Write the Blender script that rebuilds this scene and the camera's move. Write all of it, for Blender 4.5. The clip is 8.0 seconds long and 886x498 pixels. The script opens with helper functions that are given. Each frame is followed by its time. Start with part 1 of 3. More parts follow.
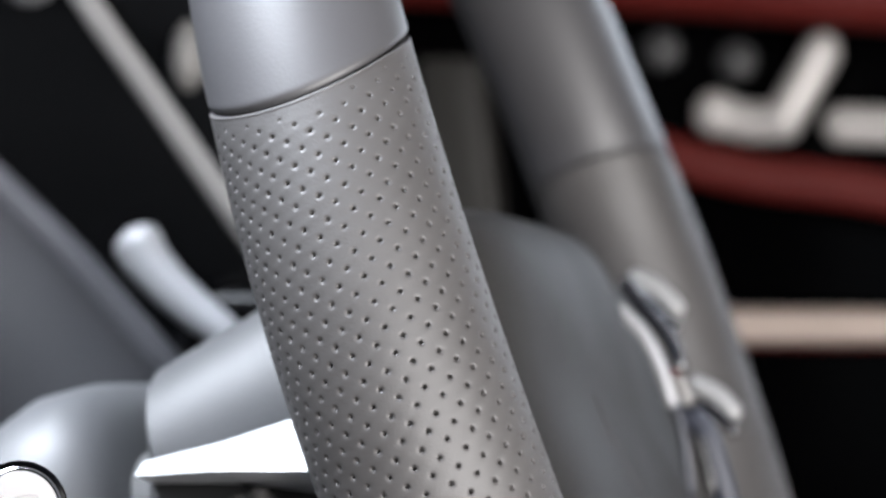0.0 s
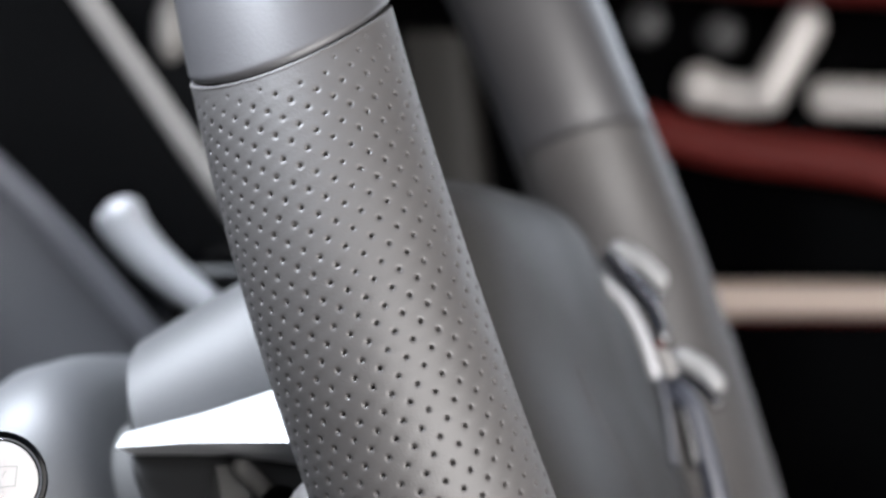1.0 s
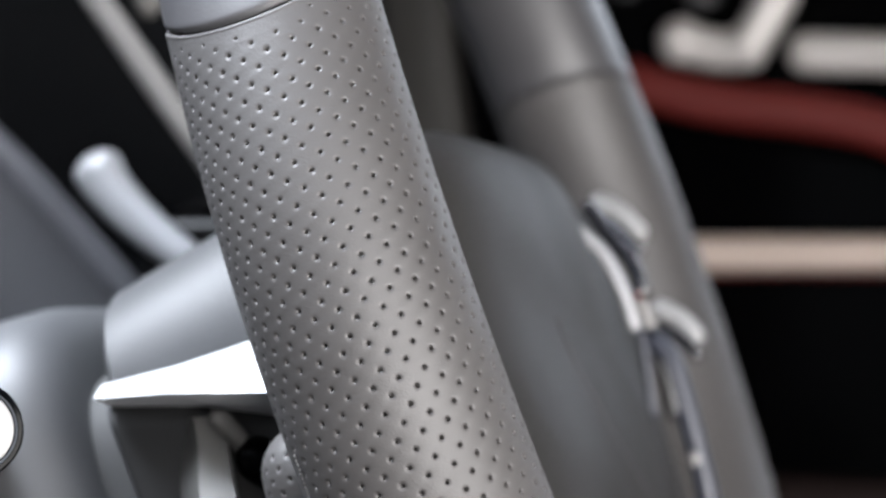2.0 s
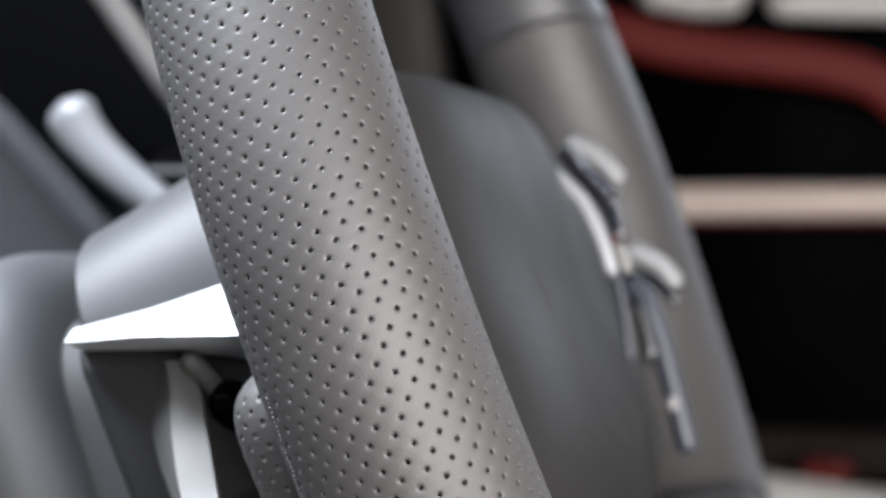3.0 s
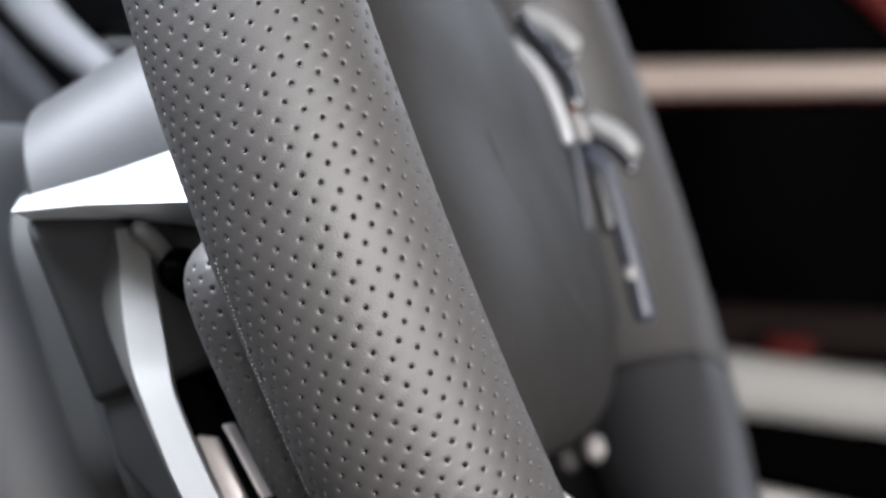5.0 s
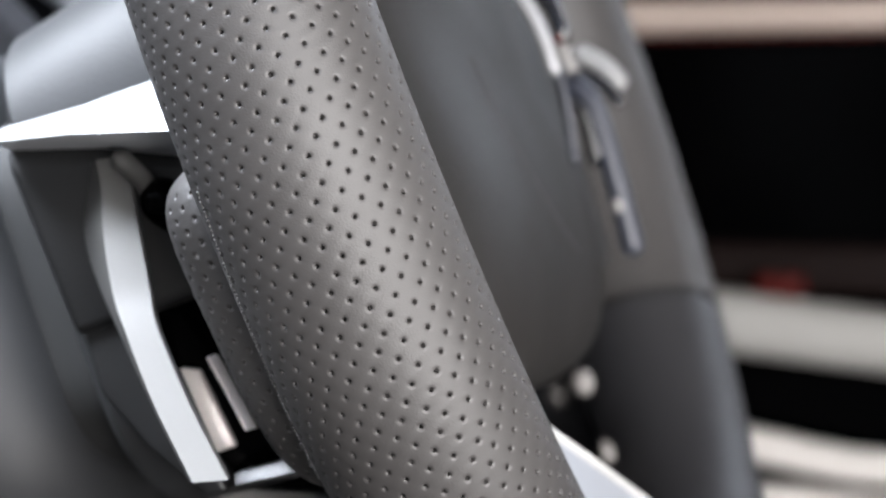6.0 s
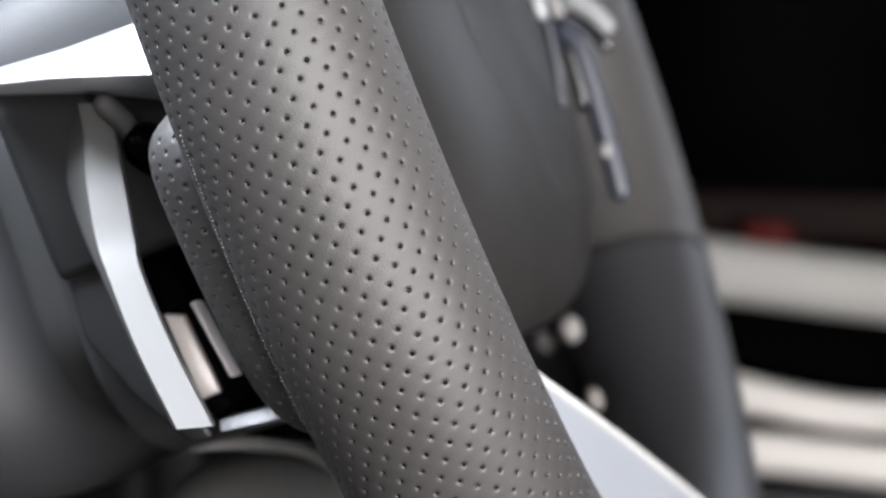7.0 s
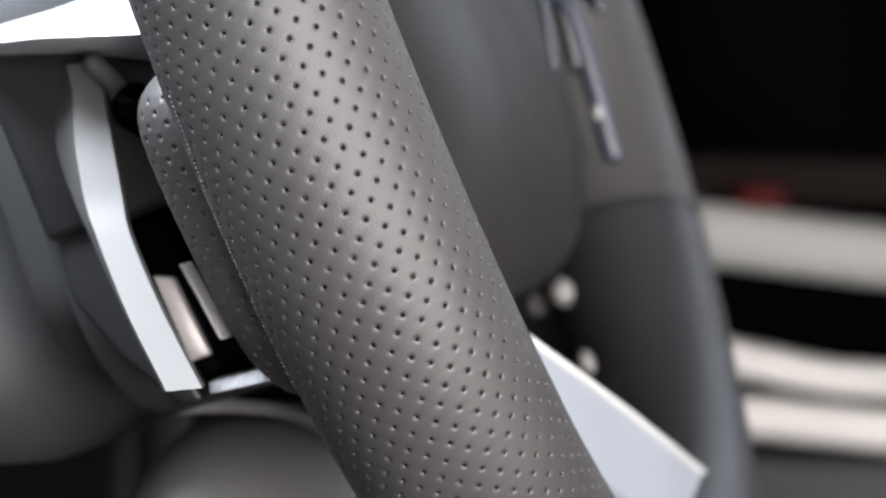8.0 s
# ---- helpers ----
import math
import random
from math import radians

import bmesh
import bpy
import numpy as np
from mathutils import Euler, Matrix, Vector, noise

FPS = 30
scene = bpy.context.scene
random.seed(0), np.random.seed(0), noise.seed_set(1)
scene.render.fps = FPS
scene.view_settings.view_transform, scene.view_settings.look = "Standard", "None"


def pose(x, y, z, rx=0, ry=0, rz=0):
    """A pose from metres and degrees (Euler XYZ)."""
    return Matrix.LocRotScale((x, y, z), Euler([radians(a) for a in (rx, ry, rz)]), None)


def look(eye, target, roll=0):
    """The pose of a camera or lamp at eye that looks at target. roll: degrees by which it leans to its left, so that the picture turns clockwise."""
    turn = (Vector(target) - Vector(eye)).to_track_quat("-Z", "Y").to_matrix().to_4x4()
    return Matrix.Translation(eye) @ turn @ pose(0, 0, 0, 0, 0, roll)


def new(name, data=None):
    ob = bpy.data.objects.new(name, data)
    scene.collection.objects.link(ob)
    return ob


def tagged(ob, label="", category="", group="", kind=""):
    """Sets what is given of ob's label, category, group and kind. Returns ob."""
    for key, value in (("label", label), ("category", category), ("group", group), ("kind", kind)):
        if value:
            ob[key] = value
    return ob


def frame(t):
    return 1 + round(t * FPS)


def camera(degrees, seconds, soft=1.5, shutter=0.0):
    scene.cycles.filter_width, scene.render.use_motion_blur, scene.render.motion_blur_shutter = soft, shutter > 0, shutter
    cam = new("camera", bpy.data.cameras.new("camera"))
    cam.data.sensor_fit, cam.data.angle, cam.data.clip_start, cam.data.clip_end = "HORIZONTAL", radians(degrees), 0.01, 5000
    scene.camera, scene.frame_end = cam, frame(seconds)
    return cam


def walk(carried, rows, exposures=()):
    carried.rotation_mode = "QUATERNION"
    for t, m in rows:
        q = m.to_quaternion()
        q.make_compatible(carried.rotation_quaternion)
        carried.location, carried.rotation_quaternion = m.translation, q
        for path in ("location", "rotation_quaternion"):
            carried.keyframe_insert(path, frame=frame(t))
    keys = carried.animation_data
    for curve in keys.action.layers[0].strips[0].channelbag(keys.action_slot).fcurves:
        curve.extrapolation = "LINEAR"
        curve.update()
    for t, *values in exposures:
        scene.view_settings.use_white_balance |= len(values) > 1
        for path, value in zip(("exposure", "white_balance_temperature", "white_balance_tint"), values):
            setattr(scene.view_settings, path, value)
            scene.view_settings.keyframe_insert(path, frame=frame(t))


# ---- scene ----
cam = camera(14.5, 8.0, soft=2.0)
PATH = [
    (0, (0.01558, -0.02225, 1.0032), (-0.45509, 1.92009, 1.07938), 2.166),
    (0.5, (0.01599, -0.02199, 1.00263), (-0.45083, 1.92149, 1.07307), 2.119),
    (1, (0.01572, -0.01991, 1.00228), (-0.44633, 1.92498, 1.06502), 2.123),
    (1.5, (0.01596, -0.01933, 1.00154), (-0.44116, 1.92704, 1.05352), 2.070),
    (3, (0.01723, -0.01241, 0.99808), (-0.425, 1.93803, 1.01278), 1.754),
    (3.5, (0.01704, -0.01048, 0.99735), (-0.42024, 1.94113, 0.99747), 1.754),
    (4, (0.01787, -0.00804, 0.99544), (-0.4156, 1.94439, 0.98313), 1.673),
    (4.5, (0.01788, -0.00568, 0.99452), (-0.40836, 1.94814, 0.96457), 1.463),
    (6, (0.01855, 0.00196, 0.98995), (-0.39859, 1.95643, 0.91228), 1.152),
    (6.5, (0.01752, 0.00609, 0.98881), (-0.39539, 1.96085, 0.89715), 1.027),
    (7, (0.01767, 0.00736, 0.98828), (-0.39166, 1.96221, 0.88341), 1.021),
    (7.5, (0.01766, 0.00882, 0.98751), (-0.38898, 1.96363, 0.87208), 0.976),
    (8, (0.0176, 0.01044, 0.98726), (-0.38758, 1.96502, 0.86301), 1.013),
]
walk(cam, [(t, look(eye, target, roll)) for t, eye, target, roll in PATH])
cam.data.dof.use_dof = True
cam.data.dof.focus_distance = 0.574
cam.data.dof.aperture_fstop = 20.0
scene.view_settings.exposure = 1.1

# ---- light: an overcast sky, with area lamps added out of view ----
world = bpy.data.worlds.new("sky")
scene.world = world
world.use_nodes = True
wn = world.node_tree
sky = wn.nodes.new("ShaderNodeTexSky")
sky.sky_type = "NISHITA"
sky.sun_disc = False
sky.sun_elevation = radians(50)
sky.sun_rotation = radians(250)
sky.dust_density = 4.0
wn.links.new(sky.outputs[0], wn.nodes["Background"].inputs[0])
wn.nodes["Background"].inputs[1].default_value = 0.15


def added_light(name, eye, target, wide, high, power, color):
    """An area lamp added out of view, in place of light from the sky."""
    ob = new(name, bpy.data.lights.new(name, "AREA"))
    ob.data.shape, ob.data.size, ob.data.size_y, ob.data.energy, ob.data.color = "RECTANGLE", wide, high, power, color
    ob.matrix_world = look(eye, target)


# Key lamp added to brighten the near rim; no such source is known.
added_light("wheel_lamp", (0.50, 0.05, 0.93), (-0.16, 0.6, 0.95), 0.95, 0.5, 17, (1.0, 0.972, 0.964))
# Overhead lamp added in an invented roof opening, in place of windscreen light.
added_light("overhead_lamp", (-0.9, 0.06, 2.74), (-0.75, 0.1, 1.0), 1.3, 1.5, 300, (0.82, 0.89, 1.0))
# Stands for light through the passenger's window, which is out of view.
added_light("side_window_light", (0.62, 1.86, 1.45), (0.3, 0.0, 1.0), 1.1, 0.6, 9.0, (0.84, 0.9, 1.0))


# ---- materials ----
def material(name, color, rough=0.5, metal=0.0, vary=0.15, grain=0.0, size=900.0, stain=14.0, coat=0.0, sheen=0.0, spec=0.5):
    m = bpy.data.materials.new(name)
    m.use_nodes = True
    t, n = m.node_tree, m.node_tree.nodes
    b = n["Principled BSDF"]
    b.inputs["Roughness"].default_value, b.inputs["Metallic"].default_value = rough, metal
    b.inputs["Coat Weight"].default_value, b.inputs["Coat Roughness"].default_value = coat, 0.08
    b.inputs["Sheen Weight"].default_value, b.inputs["Specular IOR Level"].default_value = sheen, spec
    at = n.new("ShaderNodeTexCoord")
    big, fine = n.new("ShaderNodeTexNoise"), n.new("ShaderNodeTexNoise")
    big.inputs["Scale"].default_value, big.inputs["Detail"].default_value = stain, 4
    fine.inputs["Scale"].default_value, fine.inputs["Detail"].default_value = size, 3
    both = n.new("ShaderNodeMath")
    both.operation = "MULTIPLY_ADD"
    both.inputs[1].default_value = 0.5
    t.links.new(at.outputs["Object"], big.inputs["Vector"])
    t.links.new(at.outputs["Object"], fine.inputs["Vector"])
    t.links.new(fine.outputs[0], both.inputs[0])
    t.links.new(big.outputs[0], both.inputs[2])
    ramp = n.new("ShaderNodeMapRange")
    ramp.inputs[1].default_value, ramp.inputs[2].default_value = 0.45, 1.05
    ramp.inputs[3].default_value, ramp.inputs[4].default_value = 1 - vary, 1 + vary
    t.links.new(both.outputs[0], ramp.inputs[0])
    tint = n.new("ShaderNodeVectorMath")
    tint.operation = "SCALE"
    tint.inputs[0].default_value = color
    t.links.new(ramp.outputs[0], tint.inputs["Scale"])
    t.links.new(tint.outputs[0], b.inputs["Base Color"])
    r2 = n.new("ShaderNodeMapRange")
    r2.inputs[1].default_value, r2.inputs[2].default_value = 0.3, 0.7
    r2.inputs[3].default_value, r2.inputs[4].default_value = rough * 0.88, min(1, rough * 1.12)
    t.links.new(big.outputs[0], r2.inputs[0])
    t.links.new(r2.outputs[0], b.inputs["Roughness"])
    if grain:
        cells = n.new("ShaderNodeTexVoronoi")
        cells.inputs["Scale"].default_value = size
        t.links.new(at.outputs["Object"], cells.inputs["Vector"])
        bump = n.new("ShaderNodeBump")
        bump.inputs["Strength"].default_value, bump.inputs["Distance"].default_value = grain, 0.0004
        mix = n.new("ShaderNodeMath")
        mix.operation = "ADD"
        t.links.new(cells.outputs["Distance"], mix.inputs[0])
        t.links.new(fine.outputs[0], mix.inputs[1])
        t.links.new(mix.outputs[0], bump.inputs["Height"])
        t.links.new(bump.outputs[0], b.inputs["Normal"])
    return m


M = {
    "leather": material("perforated_leather", (0.028, 0.0258, 0.0252), 0.58, spec=0.55, vary=0.12, grain=0.11, size=2800, stain=30),
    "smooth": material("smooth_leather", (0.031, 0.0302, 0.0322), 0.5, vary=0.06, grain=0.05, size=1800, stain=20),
    "hub": material("airbag_leather", (0.0112, 0.0101, 0.0094), 0.6, spec=0.2, vary=0.08, grain=0.2, size=1200),
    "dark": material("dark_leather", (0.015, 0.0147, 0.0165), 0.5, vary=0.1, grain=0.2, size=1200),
    "gap": material("gap_rubber", (0.012, 0.012, 0.012), 0.8, vary=0.2),
    "plastic": material("soft_plastic", (0.012, 0.0124, 0.0136), 0.6, vary=0.08, grain=0.1, size=1500),
    # The shadow under the silver shoulder is put into this black.
    "spoke_shade": material("spoke_shade", (0.006, 0.006, 0.0064), 0.5, vary=0.1, grain=0.1, size=1500),
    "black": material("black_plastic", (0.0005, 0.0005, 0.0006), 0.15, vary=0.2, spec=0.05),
    "gloss": material("gloss_black", (0.006, 0.006, 0.008), 0.12, vary=0.2, coat=1.0),
    "silver": material("satin_silver", (0.55, 0.56, 0.575), 0.34, 0.45, vary=0.04, size=2500),
    "bright": material("lit_silver", (0.78, 0.77, 0.76), 0.34, 0.4, vary=0.04, size=2500),
    # The rear shroud's bright reflection is put into this lighter plastic.
    "rear_plastic_lit": material("lit_shroud_plastic", (0.02, 0.0207, 0.0226), 0.62, vary=0.08, grain=0.1, size=1500),
    "paddle": material("brushed_aluminium", (0.068, 0.066, 0.063), 0.58, 0.15, vary=0.05, grain=0.04, size=2500),
    "chrome": material("chrome", (0.75, 0.76, 0.8), 0.12, 1.0, vary=0.03),
    "white": material("white_cap", (0.17, 0.165, 0.163), 0.45, vary=0.03),
    "ink": material("grey_print", (0.12, 0.117, 0.117), 0.6, vary=0.05),
    "red": material("red_leather", (0.075, 0.0068, 0.0052), 0.55, spec=0.25, vary=0.1, grain=0.2, size=700),
    "beige": material("warm_metal", (0.44, 0.36, 0.315), 0.48, 0.3, vary=0.05),
    "pale": material("pale_metal", (0.30, 0.292, 0.278), 0.45, 0.2, vary=0.05),
    "grey": material("grey_trim", (0.16, 0.155, 0.15), 0.55, vary=0.1, grain=0.2, size=700),
    "taupe": material("taupe_trim", (0.014, 0.0128, 0.0112), 0.6, vary=0.1, grain=0.2, size=700),
    "carpet": material("carpet", (0.02, 0.02, 0.02), 0.95, vary=0.3, grain=0.5, size=400),
    "lining": material("roof_lining", (0.05, 0.05, 0.05), 0.9, vary=0.1, grain=0.3, size=600),
    "asphalt": material("asphalt", (0.05, 0.05, 0.05), 0.9, vary=0.3, grain=0.5, size=90, stain=1.5),
    "trim": material("blue_grey_metal", (0.022, 0.0245, 0.034), 0.36, 0.0, spec=0.4, vary=0.06),
    "button": material("satin_button", (0.16, 0.151, 0.144), 0.42, 0.2, vary=0.05),
    "door_button": material("door_button", (0.42, 0.40, 0.385), 0.42, 0.2, vary=0.05),
    "arc": material("bright_arc", (0.27, 0.273, 0.283), 0.38, 0.3, vary=0.05),
    "bar": material("grey_satin", (0.15, 0.144, 0.138), 0.5, 0.1, vary=0.06),
    "piping": material("grey_piping", (0.05, 0.05, 0.056), 0.5, vary=0.06),
    "pad": material("pad_leather", (0.03, 0.03, 0.033), 0.6, spec=0.3, vary=0.1, grain=0.2, size=900),
    "chrome2": material("bright_chrome", (0.24, 0.24, 0.25), 0.42, 0.3, vary=0.03),
    "blackish": material("dark_grey_plastic", (0.025, 0.025, 0.026), 0.5, vary=0.2),
    "pale2": material("white_metal", (0.60, 0.57, 0.54), 0.45, 0.15, vary=0.04),
    "brown": material("dark_brown_trim", (0.006, 0.003, 0.0026), 0.6, spec=0.08, vary=0.2),
    "redlens": material("red_lens", (0.05, 0.0055, 0.0045), 0.6, vary=0.05, spec=0.1),
    "dashblack": material("dash_black", (0.005, 0.0053, 0.006), 0.4, vary=0.3, stain=6, spec=0.05),
    "wall": material("unseen_wall_paint", (0.035, 0.035, 0.035), 0.8, vary=0.15, stain=1.2, size=60),
    "toggle": material("toggle_silver", (0.2, 0.2, 0.2), 0.45, 0.3, vary=0.05),
    "silver_sky_tint": material("silver_sky_tint", (0.34, 0.362, 0.405), 0.35, 0.3, vary=0.04),
    "contact": material("contact_metal", (0.48, 0.445, 0.425), 0.4, 0.3, vary=0.05),
    "thread": material("thread", (0.05, 0.048, 0.047), 0.6, vary=0.2),
}


# ---- makers ----
def part(name, bm, mat, parent=None, label="", sharp=40):
    me = bpy.data.meshes.new(name)
    bmesh.ops.recalc_face_normals(bm, faces=bm.faces)
    for f in bm.faces:
        f.smooth = True
    bm.to_mesh(me)
    bm.free()
    me.set_sharp_from_angle(angle=radians(sharp))
    me.materials.append(mat)
    ob = new(name, me)
    ob.parent = parent
    if label:
        ob["label"] = label
    return ob


def thing(name, m, label, category, group="", kind=""):
    ob = new(name)
    ob.empty_display_size = 0.02
    ob.matrix_world = m
    return tagged(ob, label, category, group, kind)


def loft(rings, wrap=True, caps=True, round_ring=False):
    """A skin over rings of points, each with the same count."""
    bm = bmesh.new()
    vs = [[bm.verts.new(p) for p in ring] for ring in rings]
    n = len(rings[0])
    pairs = list(zip(vs, vs[1:])) + ([(vs[-1], vs[0])] if round_ring else [])
    for a, b in pairs:
        for i in range(n if wrap else n - 1):
            j = (i + 1) % n
            bm.faces.new((a[i], a[j], b[j], b[i]))
    if caps and not round_ring:
        bm.faces.new(vs[0])
        bm.faces.new(vs[-1])
    return bm


def rounded(w, h, r, n=4):
    """A rounded rectangle, w by h, as points round its middle."""
    out = []
    for cx, cy, a in ((1, 1, 0), (-1, 1, 90), (-1, -1, 180), (1, -1, 270)):
        for i in range(n + 1):
            k = radians(a + 90 * i / n)
            out.append((cx * (w / 2 - r) + r * math.cos(k), cy * (h / 2 - r) + r * math.sin(k)))
    return out


def bezier(points, n):
    """A smooth line through the points, n steps between two."""
    p = [Vector(q) for q in points]
    p = [2 * p[0] - p[1], *p, 2 * p[-1] - p[-2]]
    out = []
    for a, b, c, d in zip(p, p[1:], p[2:], p[3:]):
        for i in range(n):
            t = i / n
            out.append(0.5 * (2 * b + (c - a) * t + (2 * a - 5 * b + 4 * c - d) * t * t + (3 * b - a - 3 * c + d) * t ** 3))
    return out + [p[-2]]


def sweep(points, profile, side, ends=0.0, n=6):
    """A profile (points, or a function of 0..1) drawn along a smooth line; side is the profile's first axis. ends: how far the tips round off."""
    line = bezier(points, n) if n > 1 else [Vector(q) for q in points]
    rings, last = [], len(line) - 1
    for i, c in enumerate(line):
        t = (line[min(i + 1, last)] - line[max(i - 1, 0)]).normalized()
        s = Vector(side)
        s = (s - t * s.dot(t)).normalized()
        v = t.cross(s)
        pr = profile(i / last) if callable(profile) else profile
        rings.append((c, s, v, t, pr))
    out = []
    if ends:
        c, s, v, t, pr = rings[0]
        for k in (0.25, 0.7, 0.92):
            out.append([c - t * ends * math.sqrt(1 - k * k) + s * (a * k) + v * (b * k) for a, b in pr])
    out += [[c + s * a + v * b for a, b in pr] for c, s, v, t, pr in rings]
    if ends:
        c, s, v, t, pr = rings[-1]
        for k in (0.92, 0.7, 0.25):
            out.append([c + t * ends * math.sqrt(1 - k * k) + s * (a * k) + v * (b * k) for a, b in pr])
    return loft(out)


def circle(r, n=16):
    return [(r * math.cos(2 * math.pi * i / n), r * math.sin(2 * math.pi * i / n)) for i in range(n)]


def box(lo, hi, bevel=0.004, seg=2):
    bm = bmesh.new()
    bmesh.ops.create_cube(bm, size=1)
    for v in bm.verts:
        v.co = [(a + b) / 2 + c * (b - a) for a, b, c in zip(lo, hi, v.co)]
    if bevel:
        bmesh.ops.bevel(bm, geom=bm.edges[:], offset=bevel, segments=seg, profile=0.5, affect="EDGES")
    return bm


def mm(*p):
    return Vector(p) / 1000


# ---- the cabin ----
def slab(name, lo, hi, mat, label, category, bevel=0.01):
    return tagged(part(name, box(lo, hi, bevel), mat), label, category, kind="structure")


slab("ground", (-60, -60, -0.1), (60, 60, 0.0), M["asphalt"], "plain grey concrete ground under the car", "ground", 0)
# an unseen dark room, added round the car to shape the light: openings behind the camera, at the far side and overhead
slab("wall_south", (-1.75, -0.65, 0.0), (0.36, -0.52, 2.8), M["wall"], "unseen dark grey wall added to cut stray light", "wall", 0)
slab("wall_south", (1.38, -0.65, 0.0), (2.0, -0.52, 2.8), M["wall"], "unseen dark grey wall added to cut stray light", "wall", 0)
slab("wall_south", (0.36, -0.65, 0.0), (1.38, -0.52, 0.3), M["wall"], "unseen dark grey wall under an added opening", "wall", 0)
slab("wall_south", (0.36, -0.65, 1.86), (1.38, -0.52, 2.8), M["wall"], "unseen dark grey wall above an added opening", "wall", 0)
slab("wall_north", (-1.75, 1.9, 0.0), (0.0, 2.0, 2.8), M["wall"], "unseen dark grey wall added to cut stray light", "wall", 0)
slab("wall_north", (1.24, 1.9, 0.0), (2.0, 2.0, 2.8), M["wall"], "unseen dark grey wall added to cut stray light", "wall", 0)
slab("wall_north", (0.0, 1.9, 0.0), (1.24, 2.0, 1.12), M["wall"], "unseen dark grey wall under the added side opening", "wall", 0)
slab("wall_north", (0.0, 1.9, 1.78), (1.24, 2.0, 2.8), M["wall"], "unseen dark grey wall above the added side opening", "wall", 0)
slab("wall_west", (-1.85, -0.65, 0.0), (-1.75, 2.0, 2.8), M["wall"], "unseen dark grey wall added to cut stray light", "wall", 0)
slab("wall_east", (2.0, -0.65, 0.0), (2.1, 2.0, 2.8), M["wall"], "unseen dark grey wall added to cut stray light", "wall", 0)
slab("ceiling", (-0.2, -0.65, 2.8), (2.1, 2.0, 2.9), M["wall"], "unseen dark grey ceiling added to cut stray light", "ceiling", 0)
slab("ceiling", (-1.85, -0.65, 2.8), (-1.6, 2.0, 2.9), M["wall"], "unseen dark grey ceiling added to cut stray light", "ceiling", 0)
slab("ceiling", (-1.6, 0.85, 2.8), (-0.2, 2.0, 2.9), M["wall"], "unseen dark grey ceiling beside the overhead opening", "ceiling", 0)
slab("floor", (-1.3, -0.12, 0.28), (1.3, 1.52, 0.33), M["carpet"], "black carpeted cabin floor", "floor")
# The roof is out of view; its front edge is set to block light.
slab("ceiling", (-0.26, 0.02, 1.40), (1.3, 1.48, 1.44), M["lining"], "dark fabric roof lining of the cabin", "ceiling")
# Piece added only to keep overhead light off the far rim and door.
slab("ceiling", (-0.78, 0.66, 1.40), (-0.26, 1.48, 1.44), M["lining"], "unseen roof piece added to shade the far rim", "ceiling")
# unseen panels, added as an opening round the key lamp
slab("wall_side", (-0.35, 0.02, 0.33), (1.3, 0.06, 0.68), M["lining"], "unseen dark panel below the added key lamp", "door")
slab("wall_side", (0.88, 0.02, 0.68), (1.3, 0.06, 1.34), M["lining"], "unseen dark post behind the added key lamp", "pillar")
slab("wall_side", (-0.35, 0.02, 1.34), (1.3, 0.06, 1.40), M["lining"], "unseen dark rail above the added key lamp", "door")
slab("wall_rear", (1.3, -0.1, 0.3), (1.34, 1.5, 1.4), M["lining"], "dark rear wall of the cabin", "wall")
slab("wall_front", (-1.3, -0.1, 0.3), (-1.26, 1.5, 1.02), M["carpet"], "dark front bulkhead below the windscreen", "wall")

# ---- the steering wheel: x across the car, y up the wheel, z towards the driver ----
TILT, SWING, R = 0.35886, -0.01796, 0.1643
lat = Vector((math.sin(SWING), math.cos(SWING), 0))
ahead = Vector((-math.cos(SWING), math.sin(SWING), 0))
rise = ahead * math.sin(TILT) + Vector((0, 0, math.cos(TILT)))
WHEEL = Matrix((lat, rise, lat.cross(rise))).transposed().to_4x4()
WHEEL.translation = (-0.14192, 0.73986, 1.00986)
wheel = thing("steering_wheel", WHEEL, "grey leather steering wheel with perforated grips and silver spokes", "steering wheel")


def rim_radius(a):
    a = max(-0.75, min(0.45, a))
    return 0.0202 - 0.0018 * a - 0.003 * a * a


def rim_point(a, f, dip=0.0, r=None, big=R, z=0.0):
    """A point of the rim's skin: a round the wheel from its side (up: plus), f round the tube, dip below the skin."""
    out = Vector((-math.cos(a), math.sin(a), 0))
    rr = (rim_radius(a) if r is None else r) - dip
    return out * (big + rr * math.cos(f)) + Vector((0, 0, z + rr * math.sin(f)))


def seam(f):
    return 0.243 + 0.076 * (1 - math.cos(f))


HOLE = ((1.05, 0.0), (0.82, 0.042), (0.6, 0.115), (0.44, 0.18), (0.37, 0.38), (0.33, 1.3))


